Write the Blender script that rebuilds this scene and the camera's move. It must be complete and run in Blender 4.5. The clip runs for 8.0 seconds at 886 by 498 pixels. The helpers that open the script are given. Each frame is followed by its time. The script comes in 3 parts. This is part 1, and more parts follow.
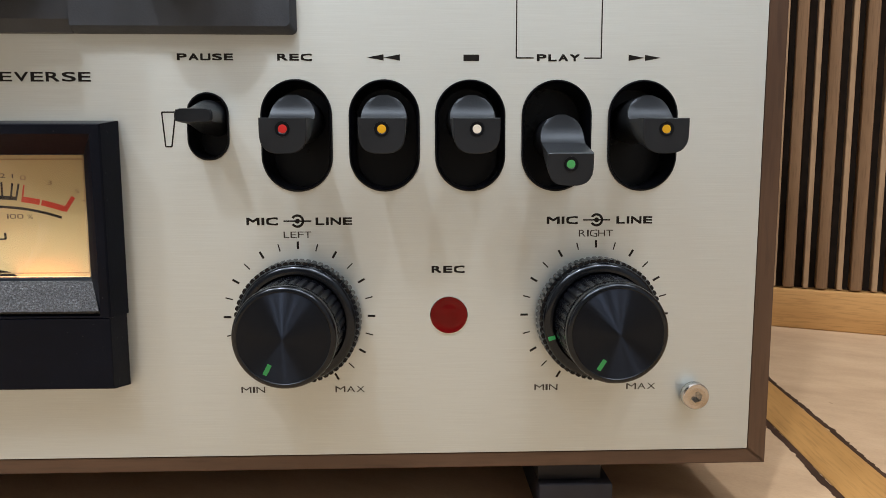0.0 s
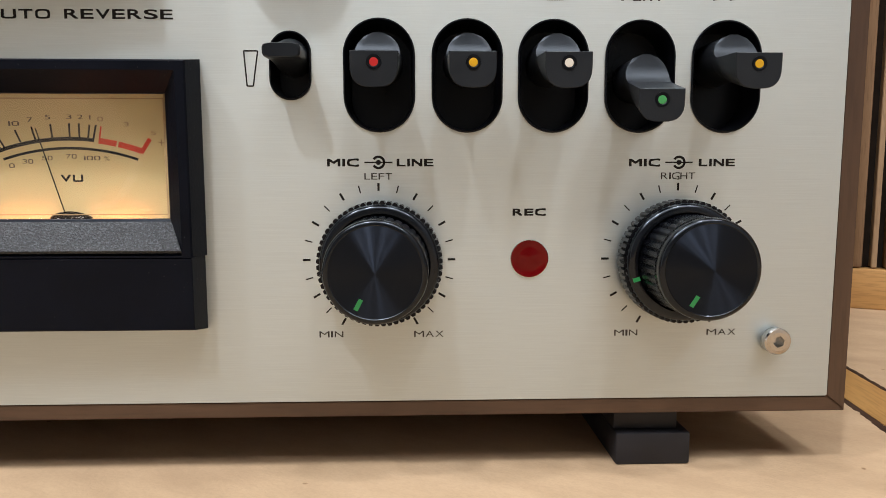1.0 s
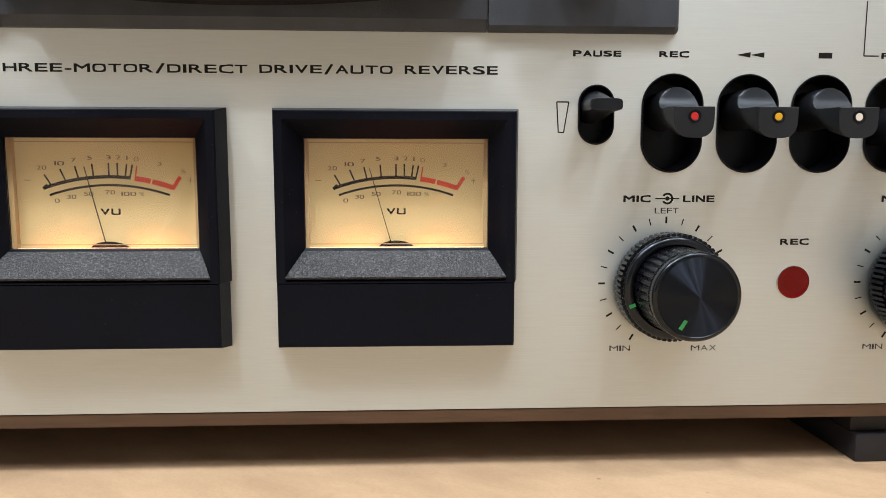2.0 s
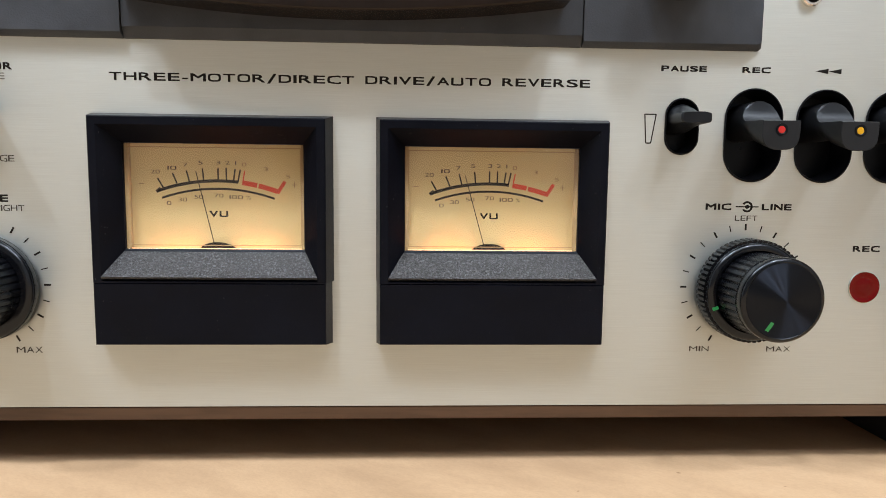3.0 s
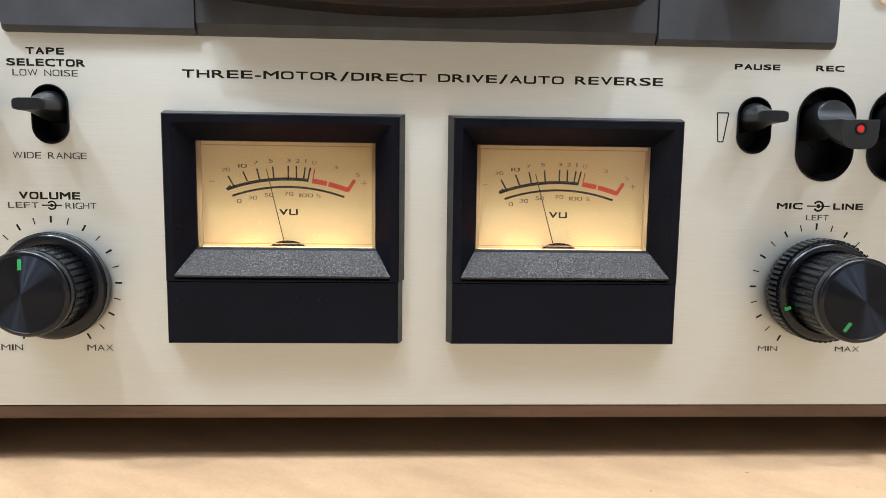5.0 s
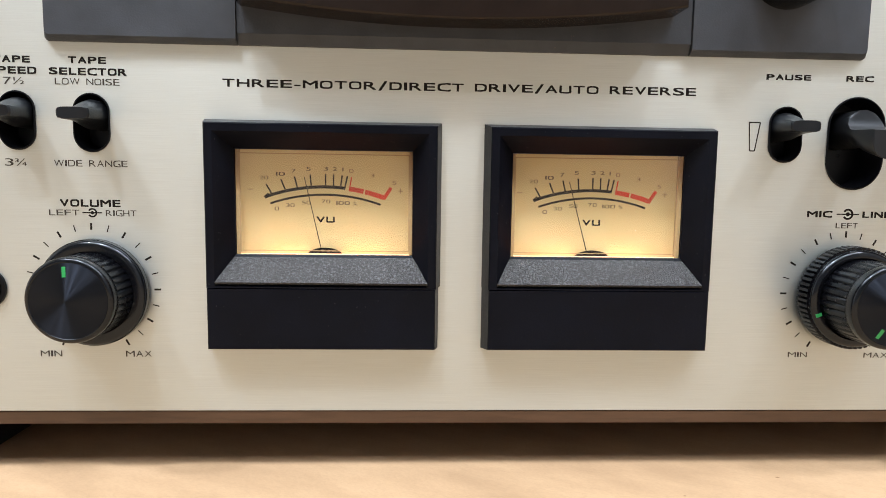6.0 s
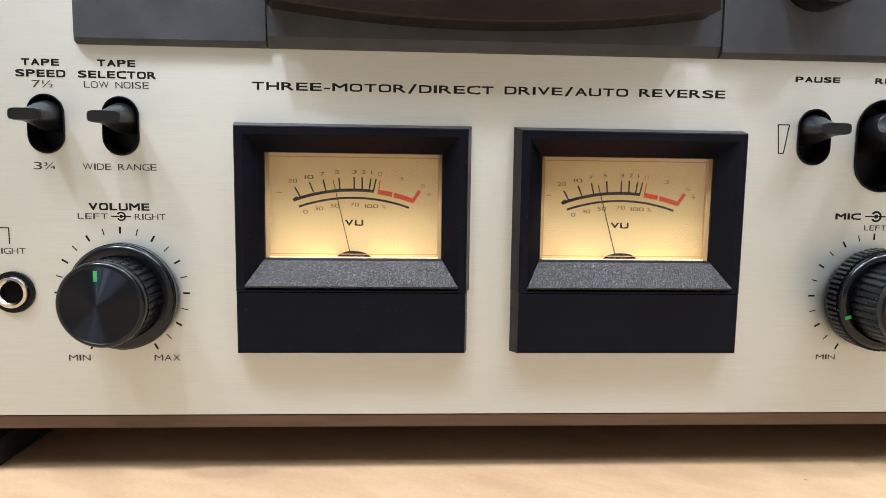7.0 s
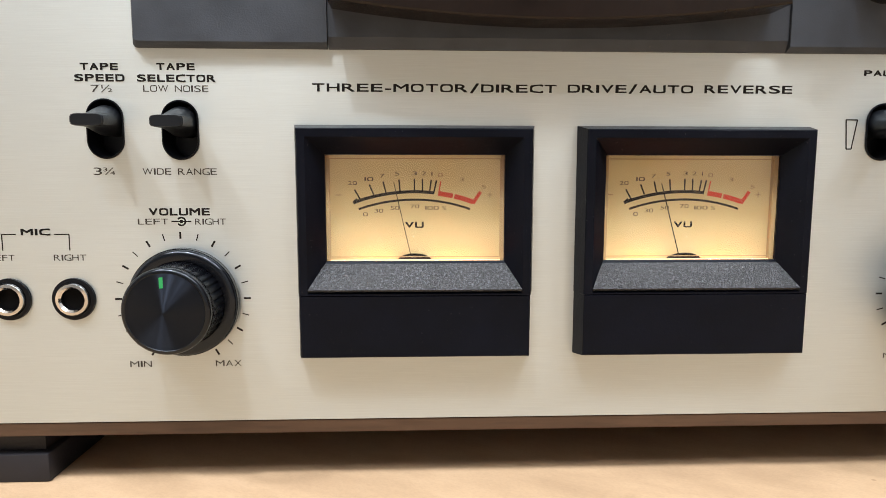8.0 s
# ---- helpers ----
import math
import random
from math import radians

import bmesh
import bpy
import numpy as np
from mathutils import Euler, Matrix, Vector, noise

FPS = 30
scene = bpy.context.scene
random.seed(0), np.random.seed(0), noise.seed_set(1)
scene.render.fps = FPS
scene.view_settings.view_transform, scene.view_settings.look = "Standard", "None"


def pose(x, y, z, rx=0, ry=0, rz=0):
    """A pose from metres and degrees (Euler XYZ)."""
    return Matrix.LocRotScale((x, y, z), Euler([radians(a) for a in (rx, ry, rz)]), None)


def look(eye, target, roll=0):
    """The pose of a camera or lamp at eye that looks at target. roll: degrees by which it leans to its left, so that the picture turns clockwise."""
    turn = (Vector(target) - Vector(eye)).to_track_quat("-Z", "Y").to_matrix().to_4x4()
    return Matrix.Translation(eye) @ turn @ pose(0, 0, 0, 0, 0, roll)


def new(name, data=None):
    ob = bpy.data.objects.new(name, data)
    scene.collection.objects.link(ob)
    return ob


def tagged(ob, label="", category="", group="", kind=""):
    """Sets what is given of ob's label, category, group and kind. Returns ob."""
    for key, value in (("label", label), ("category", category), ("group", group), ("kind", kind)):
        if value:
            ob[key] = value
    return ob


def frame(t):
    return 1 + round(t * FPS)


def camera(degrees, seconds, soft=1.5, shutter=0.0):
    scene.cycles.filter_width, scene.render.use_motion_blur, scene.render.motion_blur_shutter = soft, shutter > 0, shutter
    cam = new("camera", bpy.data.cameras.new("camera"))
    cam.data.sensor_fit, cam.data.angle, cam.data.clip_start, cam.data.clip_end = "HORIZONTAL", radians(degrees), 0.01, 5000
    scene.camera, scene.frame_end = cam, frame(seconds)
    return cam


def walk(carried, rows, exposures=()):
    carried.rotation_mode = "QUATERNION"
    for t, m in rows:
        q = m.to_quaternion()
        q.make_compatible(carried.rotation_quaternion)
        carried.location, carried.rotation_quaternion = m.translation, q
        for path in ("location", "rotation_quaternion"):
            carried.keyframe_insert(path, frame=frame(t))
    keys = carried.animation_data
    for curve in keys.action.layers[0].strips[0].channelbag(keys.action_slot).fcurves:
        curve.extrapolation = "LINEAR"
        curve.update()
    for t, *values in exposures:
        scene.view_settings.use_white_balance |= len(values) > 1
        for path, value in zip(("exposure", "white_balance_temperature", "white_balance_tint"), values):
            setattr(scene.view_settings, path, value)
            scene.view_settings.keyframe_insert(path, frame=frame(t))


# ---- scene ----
cam = camera(70.0, 8.0, soft=0.8)
PATH = [
    (0, (0.03214, -0.16029, 0.08590), (0.06185, 0.83355, -0.02088), -0.135),
    (0.2, (0.03110, -0.15907, 0.06951), (0.07150, 0.83582, -0.02294), -0.089),
    (0.3, (0.03096, -0.15827, 0.06780), (0.07492, 0.83689, -0.02005), -0.030),
    (0.5, (0.03416, -0.15744, 0.07388), (0.06161, 0.83607, -0.03654), 0.066),
    (0.7, (0.02885, -0.15718, 0.07240), (0.06610, 0.83696, -0.02903), -0.011),
    (1, (0.01131, -0.15977, 0.07071), (0.04272, 0.83441, -0.03240), -0.068),
    (1.2, (-0.00615, -0.16489, 0.07313), (0.02337, 0.82906, -0.03268), -0.081),
    (1.3, (-0.01556, -0.16850, 0.07564), (0.01479, 0.82474, -0.03633), -0.081),
    (1.5, (-0.03250, -0.17573, 0.07881), (-0.00812, 0.81894, -0.02139), -0.007),
    (1.7, (-0.04941, -0.17667, 0.08058), (-0.01480, 0.81728, -0.02363), -0.063),
    (2, (-0.07139, -0.17878, 0.08044), (-0.03026, 0.81491, -0.02397), 0.056),
    (2.2, (-0.08252, -0.18146, 0.08274), (-0.03886, 0.81122, -0.02984), 0.166),
    (3.3, (-0.10026, -0.18726, 0.08063), (-0.05792, 0.80691, -0.01857), 0.700),
    (3.5, (-0.10123, -0.18735, 0.08006), (-0.05775, 0.80652, -0.02156), 0.645),
    (4, (-0.10751, -0.18665, 0.08025), (-0.06559, 0.80721, -0.02222), 0.783),
    (4.2, (-0.10900, -0.18662, 0.08030), (-0.06710, 0.80730, -0.01270), 0.800),
    (4.5, (-0.11226, -0.18653, 0.08033), (-0.07056, 0.80752, -0.02025), 0.831),
    (5, (-0.11957, -0.18536, 0.08229), (-0.07969, 0.80793, -0.02627), 0.765),
    (6.5, (-0.13552, -0.18743, 0.08413), (-0.08919, 0.80616, -0.01899), 0.841),
    (7, (-0.14023, -0.18602, 0.08472), (-0.09315, 0.80727, -0.02088), 0.769),
    (7.5, (-0.14716, -0.18355, 0.08414), (-0.10391, 0.80968, -0.02367), 0.429),
    (8, (-0.15683, -0.18265, 0.08670), (-0.11787, 0.80989, -0.02880), 0.063),
]
walk(cam, [(t, look(eye, target, roll)) for t, eye, target, roll in PATH], exposures=[(0, -0.13), (0.5, -0.10), (1.0, -0.07), (2.0, 0.09), (3.5, 0.06), (4.0, 0.06), (4.5, 0.30), (6.5, 0.34), (8, 0.34)])

# ---- light ----
world = bpy.data.worlds.new("world")
world.use_nodes = True
world.node_tree.nodes["Background"].inputs[0].default_value = (1.0, 0.95, 0.88, 1)
world.node_tree.nodes["Background"].inputs[1].default_value = 0.05
scene.world = world

# lamps under the ceiling, none in view: x, y, watts, length, depth
# the broad first one is an added soft fill; small ones give knob streaks
UNSEEN_LAMPS = [(-0.15, -1.25, 54.0, 3.6, 0.90), (-0.60, -1.00, 26.0, 0.10, 0.10), (0.43, -0.85, 16.0, 0.10, 0.10), (1.25, -1.05, 13.0, 0.10, 0.10), (-1.35, -0.75, 22.0, 0.10, 0.10)]
CEILING = 2.30
for lx, ly, watts, length, depth in UNSEEN_LAMPS:
    lamp = bpy.data.lights.new("unseen_lamp", "AREA")
    lamp.shape, lamp.size, lamp.size_y, lamp.energy, lamp.color = "RECTANGLE", length, depth, watts, (0.955, 0.965, 1.0)
    new("unseen_lamp", lamp).matrix_world = pose(lx, ly, CEILING - (0.01 if length > 1 else 0.03))

# ---- materials ----


def material(name, base, rough=0.5, metal=0.0, spec=0.5):
    m = bpy.data.materials.new(name)
    m.use_nodes = True
    b = m.node_tree.nodes["Principled BSDF"]
    b.inputs["Base Color"].default_value = (*base, 1)
    b.inputs["Roughness"].default_value = rough
    b.inputs["Metallic"].default_value = metal
    b.inputs["Specular IOR Level"].default_value = spec
    return m


def node(m, kind, **values):
    n = m.node_tree.nodes.new(kind)
    for k, v in values.items():
        n.inputs[k].default_value = v
    return n


def join(m, a, b):
    m.node_tree.links.new(a, b)


def coords(m, scale):
    tc, mp = node(m, "ShaderNodeTexCoord"), node(m, "ShaderNodeMapping", Scale=scale)
    join(m, tc.outputs["Object"], mp.inputs["Vector"])
    return mp.outputs["Vector"]


def noise_of(m, scale, detail=3.0, rough=0.5, size=1.0):
    n = node(m, "ShaderNodeTexNoise", Scale=size, Detail=detail, Roughness=rough)
    join(m, coords(m, scale), n.inputs["Vector"])
    return n.outputs["Fac"]


def ramp_of(m, fac, stops):
    r = m.node_tree.nodes.new("ShaderNodeValToRGB")
    e = r.color_ramp.elements
    e[0].position, e[0].color = stops[0][0], (*stops[0][1], 1)
    e[1].position, e[1].color = stops[-1][0], (*stops[-1][1], 1)
    for p, c in stops[1:-1]:
        e.new(p).color = (*c, 1)
    join(m, fac, r.inputs["Fac"])
    return r.outputs["Color"]


def bsdf(m):
    return m.node_tree.nodes["Principled BSDF"]


def bumped(m, fac, strength, distance):
    b = node(m, "ShaderNodeBump", Strength=strength, Distance=distance)
    join(m, fac, b.inputs["Height"])
    join(m, b.outputs["Normal"], bsdf(m).inputs["Normal"])
    return m


def varied(m, fac, low, high, socket="Roughness"):
    r = node(m, "ShaderNodeMapRange")
    r.inputs["From Min"].default_value, r.inputs["From Max"].default_value = 0.3, 0.7
    r.inputs["To Min"].default_value, r.inputs["To Max"].default_value = low, high
    join(m, fac, r.inputs["Value"])
    join(m, r.outputs["Result"], bsdf(m).inputs[socket])


def mixed(m, a, b, fac):
    x = m.node_tree.nodes.new("ShaderNodeMix")
    x.data_type, x.blend_type = "RGBA", "MULTIPLY"
    x.inputs[0].default_value = fac
    join(m, a, x.inputs[6])
    join(m, b, x.inputs[7])
    return x.outputs[2]


def make_aluminium():
    m = material("brushed_aluminium", (0.70, 0.685, 0.65), 0.34, 1.0)
    fine = noise_of(m, (60, 60, 9000), 4, 0.75)
    broad = noise_of(m, (6, 6, 900), 3, 0.6)
    c = ramp_of(m, fine, [(0.3, (0.562, 0.618, 0.624)), (0.5, (0.600, 0.660, 0.666)), (0.7, (0.645, 0.708, 0.714))])
    d = ramp_of(m, broad, [(0.3, (0.988, 0.988, 0.988)), (0.7, (1, 1, 1))])
    join(m, mixed(m, c, d, 1.0), bsdf(m).inputs["Base Color"])
    varied(m, broad, 0.47, 0.50)
    bsdf(m).inputs["Anisotropic"].default_value = 0.5
    t = node(m, "ShaderNodeCombineXYZ", Z=1.0)
    join(m, t.outputs[0], bsdf(m).inputs["Tangent"])
    return bumped(m, fine, 0.34, 0.00003)


def make_plastic(name, base, rough, grain=900.0, strength=0.25, spec=0.5):
    m = material(name, base, rough, 0, spec)
    g = noise_of(m, (grain, grain, grain), 3, 0.6)
    w = noise_of(m, (90, 90, 90), 3, 0.5)
    lo, hi = [v * 0.8 for v in base], [v * 1.25 for v in base]
    join(m, ramp_of(m, w, [(0.3, lo), (0.7, hi)]), bsdf(m).inputs["Base Color"])
    varied(m, w, max(0.06, rough - 0.05), rough + 0.06)
    return bumped(m, g, strength, 0.0002)


def dusty(m, scale, low, colour):
    """Adds a scatter of pale dust specks to a dark surface."""
    x = m.node_tree.nodes.new("ShaderNodeMix")
    x.data_type, x.blend_type = "RGBA", "LIGHTEN"
    x.inputs[0].default_value = 1.0
    base = bsdf(m).inputs["Base Color"]
    specks = ramp_of(m, noise_of(m, (scale, scale, scale), 2, 0.5), [(low, (0, 0, 0)), (low + 0.03, colour)])
    join(m, base.links[0].from_socket, x.inputs[6])
    join(m, specks, x.inputs[7])
    join(m, x.outputs[2], base)


def make_wood(name, dark, light, axis, rough=0.5, size=1.0):
    m = material(name, light, rough)
    sc = [60 * size, 60 * size, 60 * size]
    sc["xyz".index(axis)] = 5 * size
    grain = noise_of(m, sc, 5, 0.65)
    pores = noise_of(m, [v * 14 for v in sc], 3, 0.6)
    c = ramp_of(m, grain, [(0.28, dark), (0.5, [(a + b) / 2 for a, b in zip(dark, light)]), (0.72, light)])
    p = ramp_of(m, pores, [(0.32, (0.72, 0.7, 0.68)), (0.5, (1, 1, 1))])
    join(m, mixed(m, c, p, 0.8), bsdf(m).inputs["Base Color"])
    varied(m, grain, rough - 0.08, rough + 0.08)
    return bumped(m, pores, 0.25, 0.0002)


def make_floor():
    m = material("cream_floor", (0.70, 0.60, 0.46), 0.75, 0, 0.3)
    mottle = noise_of(m, (22, 55, 40), 5, 0.6)
    grain = noise_of(m, (900, 1500, 900), 3, 0.6)
    specks = noise_of(m, (170, 170, 170), 1, 0.4)
    c = ramp_of(m, mottle, [(0.3, (0.430, 0.297, 0.182)), (0.55, (0.512, 0.360, 0.223)), (0.75, (0.566, 0.403, 0.257))])
    s = ramp_of(m, specks, [(0.175, (0.5, 0.43, 0.35)), (0.20, (1, 1, 1))])
    g = ramp_of(m, grain, [(0.3, (0.93, 0.93, 0.93)), (0.6, (1, 1, 1))])
    join(m, mixed(m, mixed(m, c, s, 1.0), g, 1.0), bsdf(m).inputs["Base Color"])
    return bumped(m, grain, 0.3, 0.0003)


def make_paint(name, base):
    m = material(name, base, 0.8, 0, 0.3)
    n = noise_of(m, (3, 3, 3), 4, 0.6)
    join(m, ramp_of(m, n, [(0.3, [v * 0.93 for v in base]), (0.7, base)]), bsdf(m).inputs["Base Color"])
    return bumped(m, noise_of(m, (150, 150, 150), 2, 0.5), 0.1, 0.001)


def make_spun():
    m = material("spun_black_metal", (0.024, 0.030, 0.043), 0.44, 1.0)
    bsdf(m).inputs["Anisotropic"].default_value = 1.0
    bsdf(m).inputs["Anisotropic Rotation"].default_value = 0.25
    t = m.node_tree.nodes.new("ShaderNodeTangent")
    t.direction_type, t.axis = "RADIAL", "Y"
    join(m, t.outputs[0], bsdf(m).inputs["Tangent"])
    return m


def make_grain():
    m = material("grained_plastic", (0.05, 0.055, 0.062), 0.36, 0, 0.65)
    n = noise_of(m, (1900, 1900, 1900), 2, 0.7)
    w = noise_of(m, (60, 60, 60), 3, 0.5)
    # palest stop paints the sparkle of lit grain into the colour
    c = ramp_of(m, n, [(0.38, (0.010, 0.012, 0.016)), (0.52, (0.024, 0.028, 0.035)), (0.66, (0.115, 0.13, 0.15))])
    join(m, mixed(m, c, ramp_of(m, w, [(0.3, (0.75, 0.75, 0.75)), (0.7, (1, 1, 1))]), 1.0), bsdf(m).inputs["Base Color"])
    return bumped(m, n, 1.0, 0.0005)


def make_glow(name, colour, strength):
    m = material(name, colour, 0.5)
    bsdf(m).inputs["Emission Color"].default_value = (*colour, 1)
    bsdf(m).inputs["Emission Strength"].default_value = strength
    return m


def make_glowing_card(name, base, glow, strength):
    """A card with an even emission that stands in for lamplight falling on it."""
    m = make_paint(name, base)
    bsdf(m).inputs["Emission Color"].default_value = (*glow, 1)
    bsdf(m).inputs["Emission Strength"].default_value = strength
    return m


def make_glass(name, colour, rough=0.02, ior=1.49):
    m = material(name, colour, rough)
    bsdf(m).inputs["Transmission Weight"].default_value = 1.0
    bsdf(m).inputs["IOR"].default_value = ior
    return m


ALUMINIUM = make_aluminium()
PLASTIC = make_plastic("black_plastic", (0.0026, 0.0032, 0.0066), 0.36, 1500, 0.2, 0.135)
LEVER = make_plastic("lever_plastic", (0.0055, 0.0062, 0.0080), 0.42, 2500, 0.15, 0.5)
TOGGLE = make_plastic("toggle_plastic", (0.0050, 0.0058, 0.0078), 0.38, 2200, 0.2, 0.38)
WELL = make_plastic("well_plastic", (0.0025, 0.0027, 0.004), 0.32, 1200, 0.1, 0.22)
GRAIN = make_grain()
COVER = make_plastic("cover_plastic", (0.036, 0.042, 0.053), 0.5, 1800, 0.4, 0.5)
RUBBER = make_plastic("foot_rubber", (0.012, 0.012, 0.016), 0.55, 1200, 0.3, 0.4)
KNOB = make_plastic("knob_metal", (0.002, 0.0022, 0.0034), 0.21, 700, 0.02, 0.5)
RIBBED = make_plastic("knob_rib", (0.003, 0.0034, 0.005), 0.26, 700, 0.05, 0.30)
SPUN = make_spun()
dusty(PLASTIC, 1100, 0.71, (0.035, 0.036, 0.04))
dusty(COVER, 1100, 0.73, (0.06, 0.06, 0.065))
dusty(RIBBED, 600, 0.70, (0.07, 0.07, 0.075))
for m in (PLASTIC, LEVER, TOGGLE, WELL, KNOB, RIBBED, COVER):
    bsdf(m).inputs["Specular Tint"].default_value = (0.74, 0.86, 1.0, 1)
GREY_INK = make_plastic("thin_ink", (0.05, 0.048, 0.045), 0.5, 4000, 0.1, 0.2)
INK = make_plastic("black_ink", (0.005, 0.005, 0.005), 0.5, 4000, 0.1, 0.2)
GREEN = make_plastic("green_paint", (0.02, 0.28, 0.08), 0.4, 2000, 0.1)
RED_DOT = make_plastic("red_dot", (0.42, 0.012, 0.012), 0.35, 2000, 0.1)
YELLOW_DOT = make_plastic("yellow_dot", (0.55, 0.31, 0.005), 0.35, 2000, 0.1)
WHITE_DOT = make_plastic("white_dot", (0.62, 0.60, 0.54), 0.35, 2000, 0.1)
GREEN_DOT = make_plastic("green_dot", (0.05, 0.30, 0.09), 0.35, 2000, 0.1)
RED_LENS = make_plastic("red_lens", (0.12, 0.0006, 0.0015), 0.14, 500, 0.02, 0.22)
CHROME = make_plastic("chrome", (0.66, 0.66, 0.65), 0.16, 900, 0.03)
bsdf(CHROME).inputs["Metallic"].default_value = 1.0
STEEL = make_plastic("screw_steel", (0.48, 0.475, 0.46), 0.20, 900, 0.05)
bsdf(STEEL).inputs["Metallic"].default_value = 1.0
# for dark hub and lenses, and as painted shade in the jacks
NEAR_BLACK = make_plastic("near_black", (0.0025, 0.0025, 0.003), 0.6, 900, 0.1, 0.06)
WALNUT_X = make_wood("walnut_long", (0.046, 0.023, 0.012), (0.105, 0.057, 0.032), "x", 0.45)
WALNUT_Z = make_wood("walnut_upright", (0.046, 0.023, 0.012), (0.105, 0.057, 0.032), "z", 0.45)
OAK_Y = make_wood("oak_inlay", (0.31, 0.155, 0.042), (0.50, 0.275, 0.09), "y", 0.5)
OAK_X = make_wood("oak_board", (0.48, 0.255, 0.085), (0.66, 0.385, 0.145), "x", 0.5)
SLAT = make_wood("slat_wood", (0.215, 0.130, 0.070), (0.33, 0.215, 0.125), "z", 0.6)
SLAT_PALE = make_wood("pale_slat_wood", (0.34, 0.22, 0.125), (0.47, 0.33, 0.20), "z", 0.7)
FELT = make_plastic("dark_felt", (0.030, 0.022, 0.017), 0.9, 600, 0.6, 0.1)
GAP = make_plastic("dark_gap", (0.05, 0.028, 0.018), 0.9, 600, 0.6, 0.1)
FLOOR = make_floor()
PAINT = make_paint("wall_paint", (0.26, 0.265, 0.26))
PALE_PAINT = make_paint("pale_wall_paint", (0.80, 0.81, 0.80))
GREY_PAINT = make_paint("grey_wall_paint", (0.45, 0.455, 0.45))
WHITE = make_paint("ceiling_paint", (0.62, 0.63, 0.62))
# weak emission added in place of lamplight; no lamp sits behind the card
DIAL = make_glowing_card("dial_card", (0.53, 0.44, 0.215), (1.0, 0.68, 0.30), 0.062)
DIAL_INK = make_plastic("dial_ink", (0.005, 0.004, 0.003), 0.7, 2000, 0.05, 0.1)
DIAL_FIGURE = make_plastic("dial_brown_ink", (0.085, 0.055, 0.028), 0.6, 2000, 0.05)
DIAL_PALE = make_plastic("dial_grey_ink", (0.26, 0.17, 0.08), 0.6, 2000, 0.05)
DIAL_RED = make_plastic("dial_red_ink", (0.52, 0.03, 0.004), 0.6, 2000, 0.05)
CAVITY = make_paint("meter_inside", (0.62, 0.45, 0.25))
BULB = make_glow("meter_bulb", (1.0, 0.25, 0.085), 22.0)
RIM = make_paint("window_rim", (0.40, 0.28, 0.13))
GUIDE = make_glow("light_guide", (1.0, 0.60, 0.34), 0.9)
CLEAR = make_glass("clear_acrylic", (1, 1, 1))
SMOKE = make_plastic("smoked_brown", (0.012, 0.008, 0.0065), 0.18, 300, 0.03, 0.25)

# ---- building helpers (millimetres in, metres out) ----
WORLD_OF = {}


def place(ob, parent, at):
    m = Matrix.Translation([v / 1000 for v in at])
    ob.matrix_basis = m
    WORLD_OF[ob.name] = m
    if parent:
        ob.parent = parent
        ob.matrix_parent_inverse = WORLD_OF[parent.name].inverted()
    return ob


def mesh_of(bm, name, mat, smooth=35):
    me = bpy.data.meshes.new(name)
    bmesh.ops.recalc_face_normals(bm, faces=bm.faces)
    bm.to_mesh(me)
    bm.free()
    me.transform(Matrix.Scale(0.001, 4))
    me.materials.append(mat)
    if smooth:
        me.polygons.foreach_set("use_smooth", [True] * len(me.polygons))
        me.set_sharp_from_angle(angle=radians(smooth))
        for p in me.polygons:
            if len(p.vertices) > 8:
                p.use_smooth = False
    return me


def part(name, shape, mat, parent, label="", at=(0, 0, 0), smooth=35):
    me = mesh_of(shape, name, mat, smooth) if isinstance(shape, bmesh.types.BMesh) else shape
    ob = place(new(name, me), parent, at)
    return tagged(ob, label)


def box(x0, x1, y0, y1, z0, z1, bevel=0.0, segments=2, bm=None):
    bm = bm or bmesh.new()
    vs = [bm.verts.new(p) for p in ((x0, y0, z0), (x1, y0, z0), (x1, y1, z0), (x0, y1, z0), (x0, y0, z1), (x1, y0, z1), (x1, y1, z1), (x0, y1, z1))]
    fs = [bm.faces.new([vs[i] for i in q]) for q in ((0, 1, 2, 3), (4, 7, 6, 5), (0, 4, 5, 1), (1, 5, 6, 2), (2, 6, 7, 3), (3, 7, 4, 0))]
    if bevel:
        es = list({e for f in fs for e in f.edges})
        bmesh.ops.bevel(bm, geom=es, offset=bevel, segments=segments, affect="EDGES", profile=0.5)
    return bm


def loft(sections, cap0=True, cap1=True, bm=None):
    bm = bm or bmesh.new()
    rows = [[bm.verts.new(p) for p in s] for s in sections]
    n = len(rows[0])
    for a, b in zip(rows, rows[1:]):
        for i in range(n):
            bm.faces.new((a[i], a[(i + 1) % n], b[(i + 1) % n], b[i]))
    if cap0:
        bm.faces.new(rows[0])
    if cap1:
        bm.faces.new(rows[-1])
    return bm


def circle(cx, cz, r, n=48, turn=0.0):
    return [(cx + r * math.cos(turn + 2 * math.pi * i / n), cz + r * math.sin(turn + 2 * math.pi * i / n)) for i in range(n)]


def pill(cx, cz, w, h, n=22):
    r, out = w / 2, []
    for s, a0 in ((1, 0), (-1, math.pi)):
        for i in range(n + 1):
            a = a0 + math.pi * i / n
            out.append((cx + r * math.cos(a), cz + s * (h / 2 - r) + r * math.sin(a)))
    return out


def rect(x0, x1, z0, z1):
    return [(x0, z0), (x1, z0), (x1, z1), (x0, z1)]


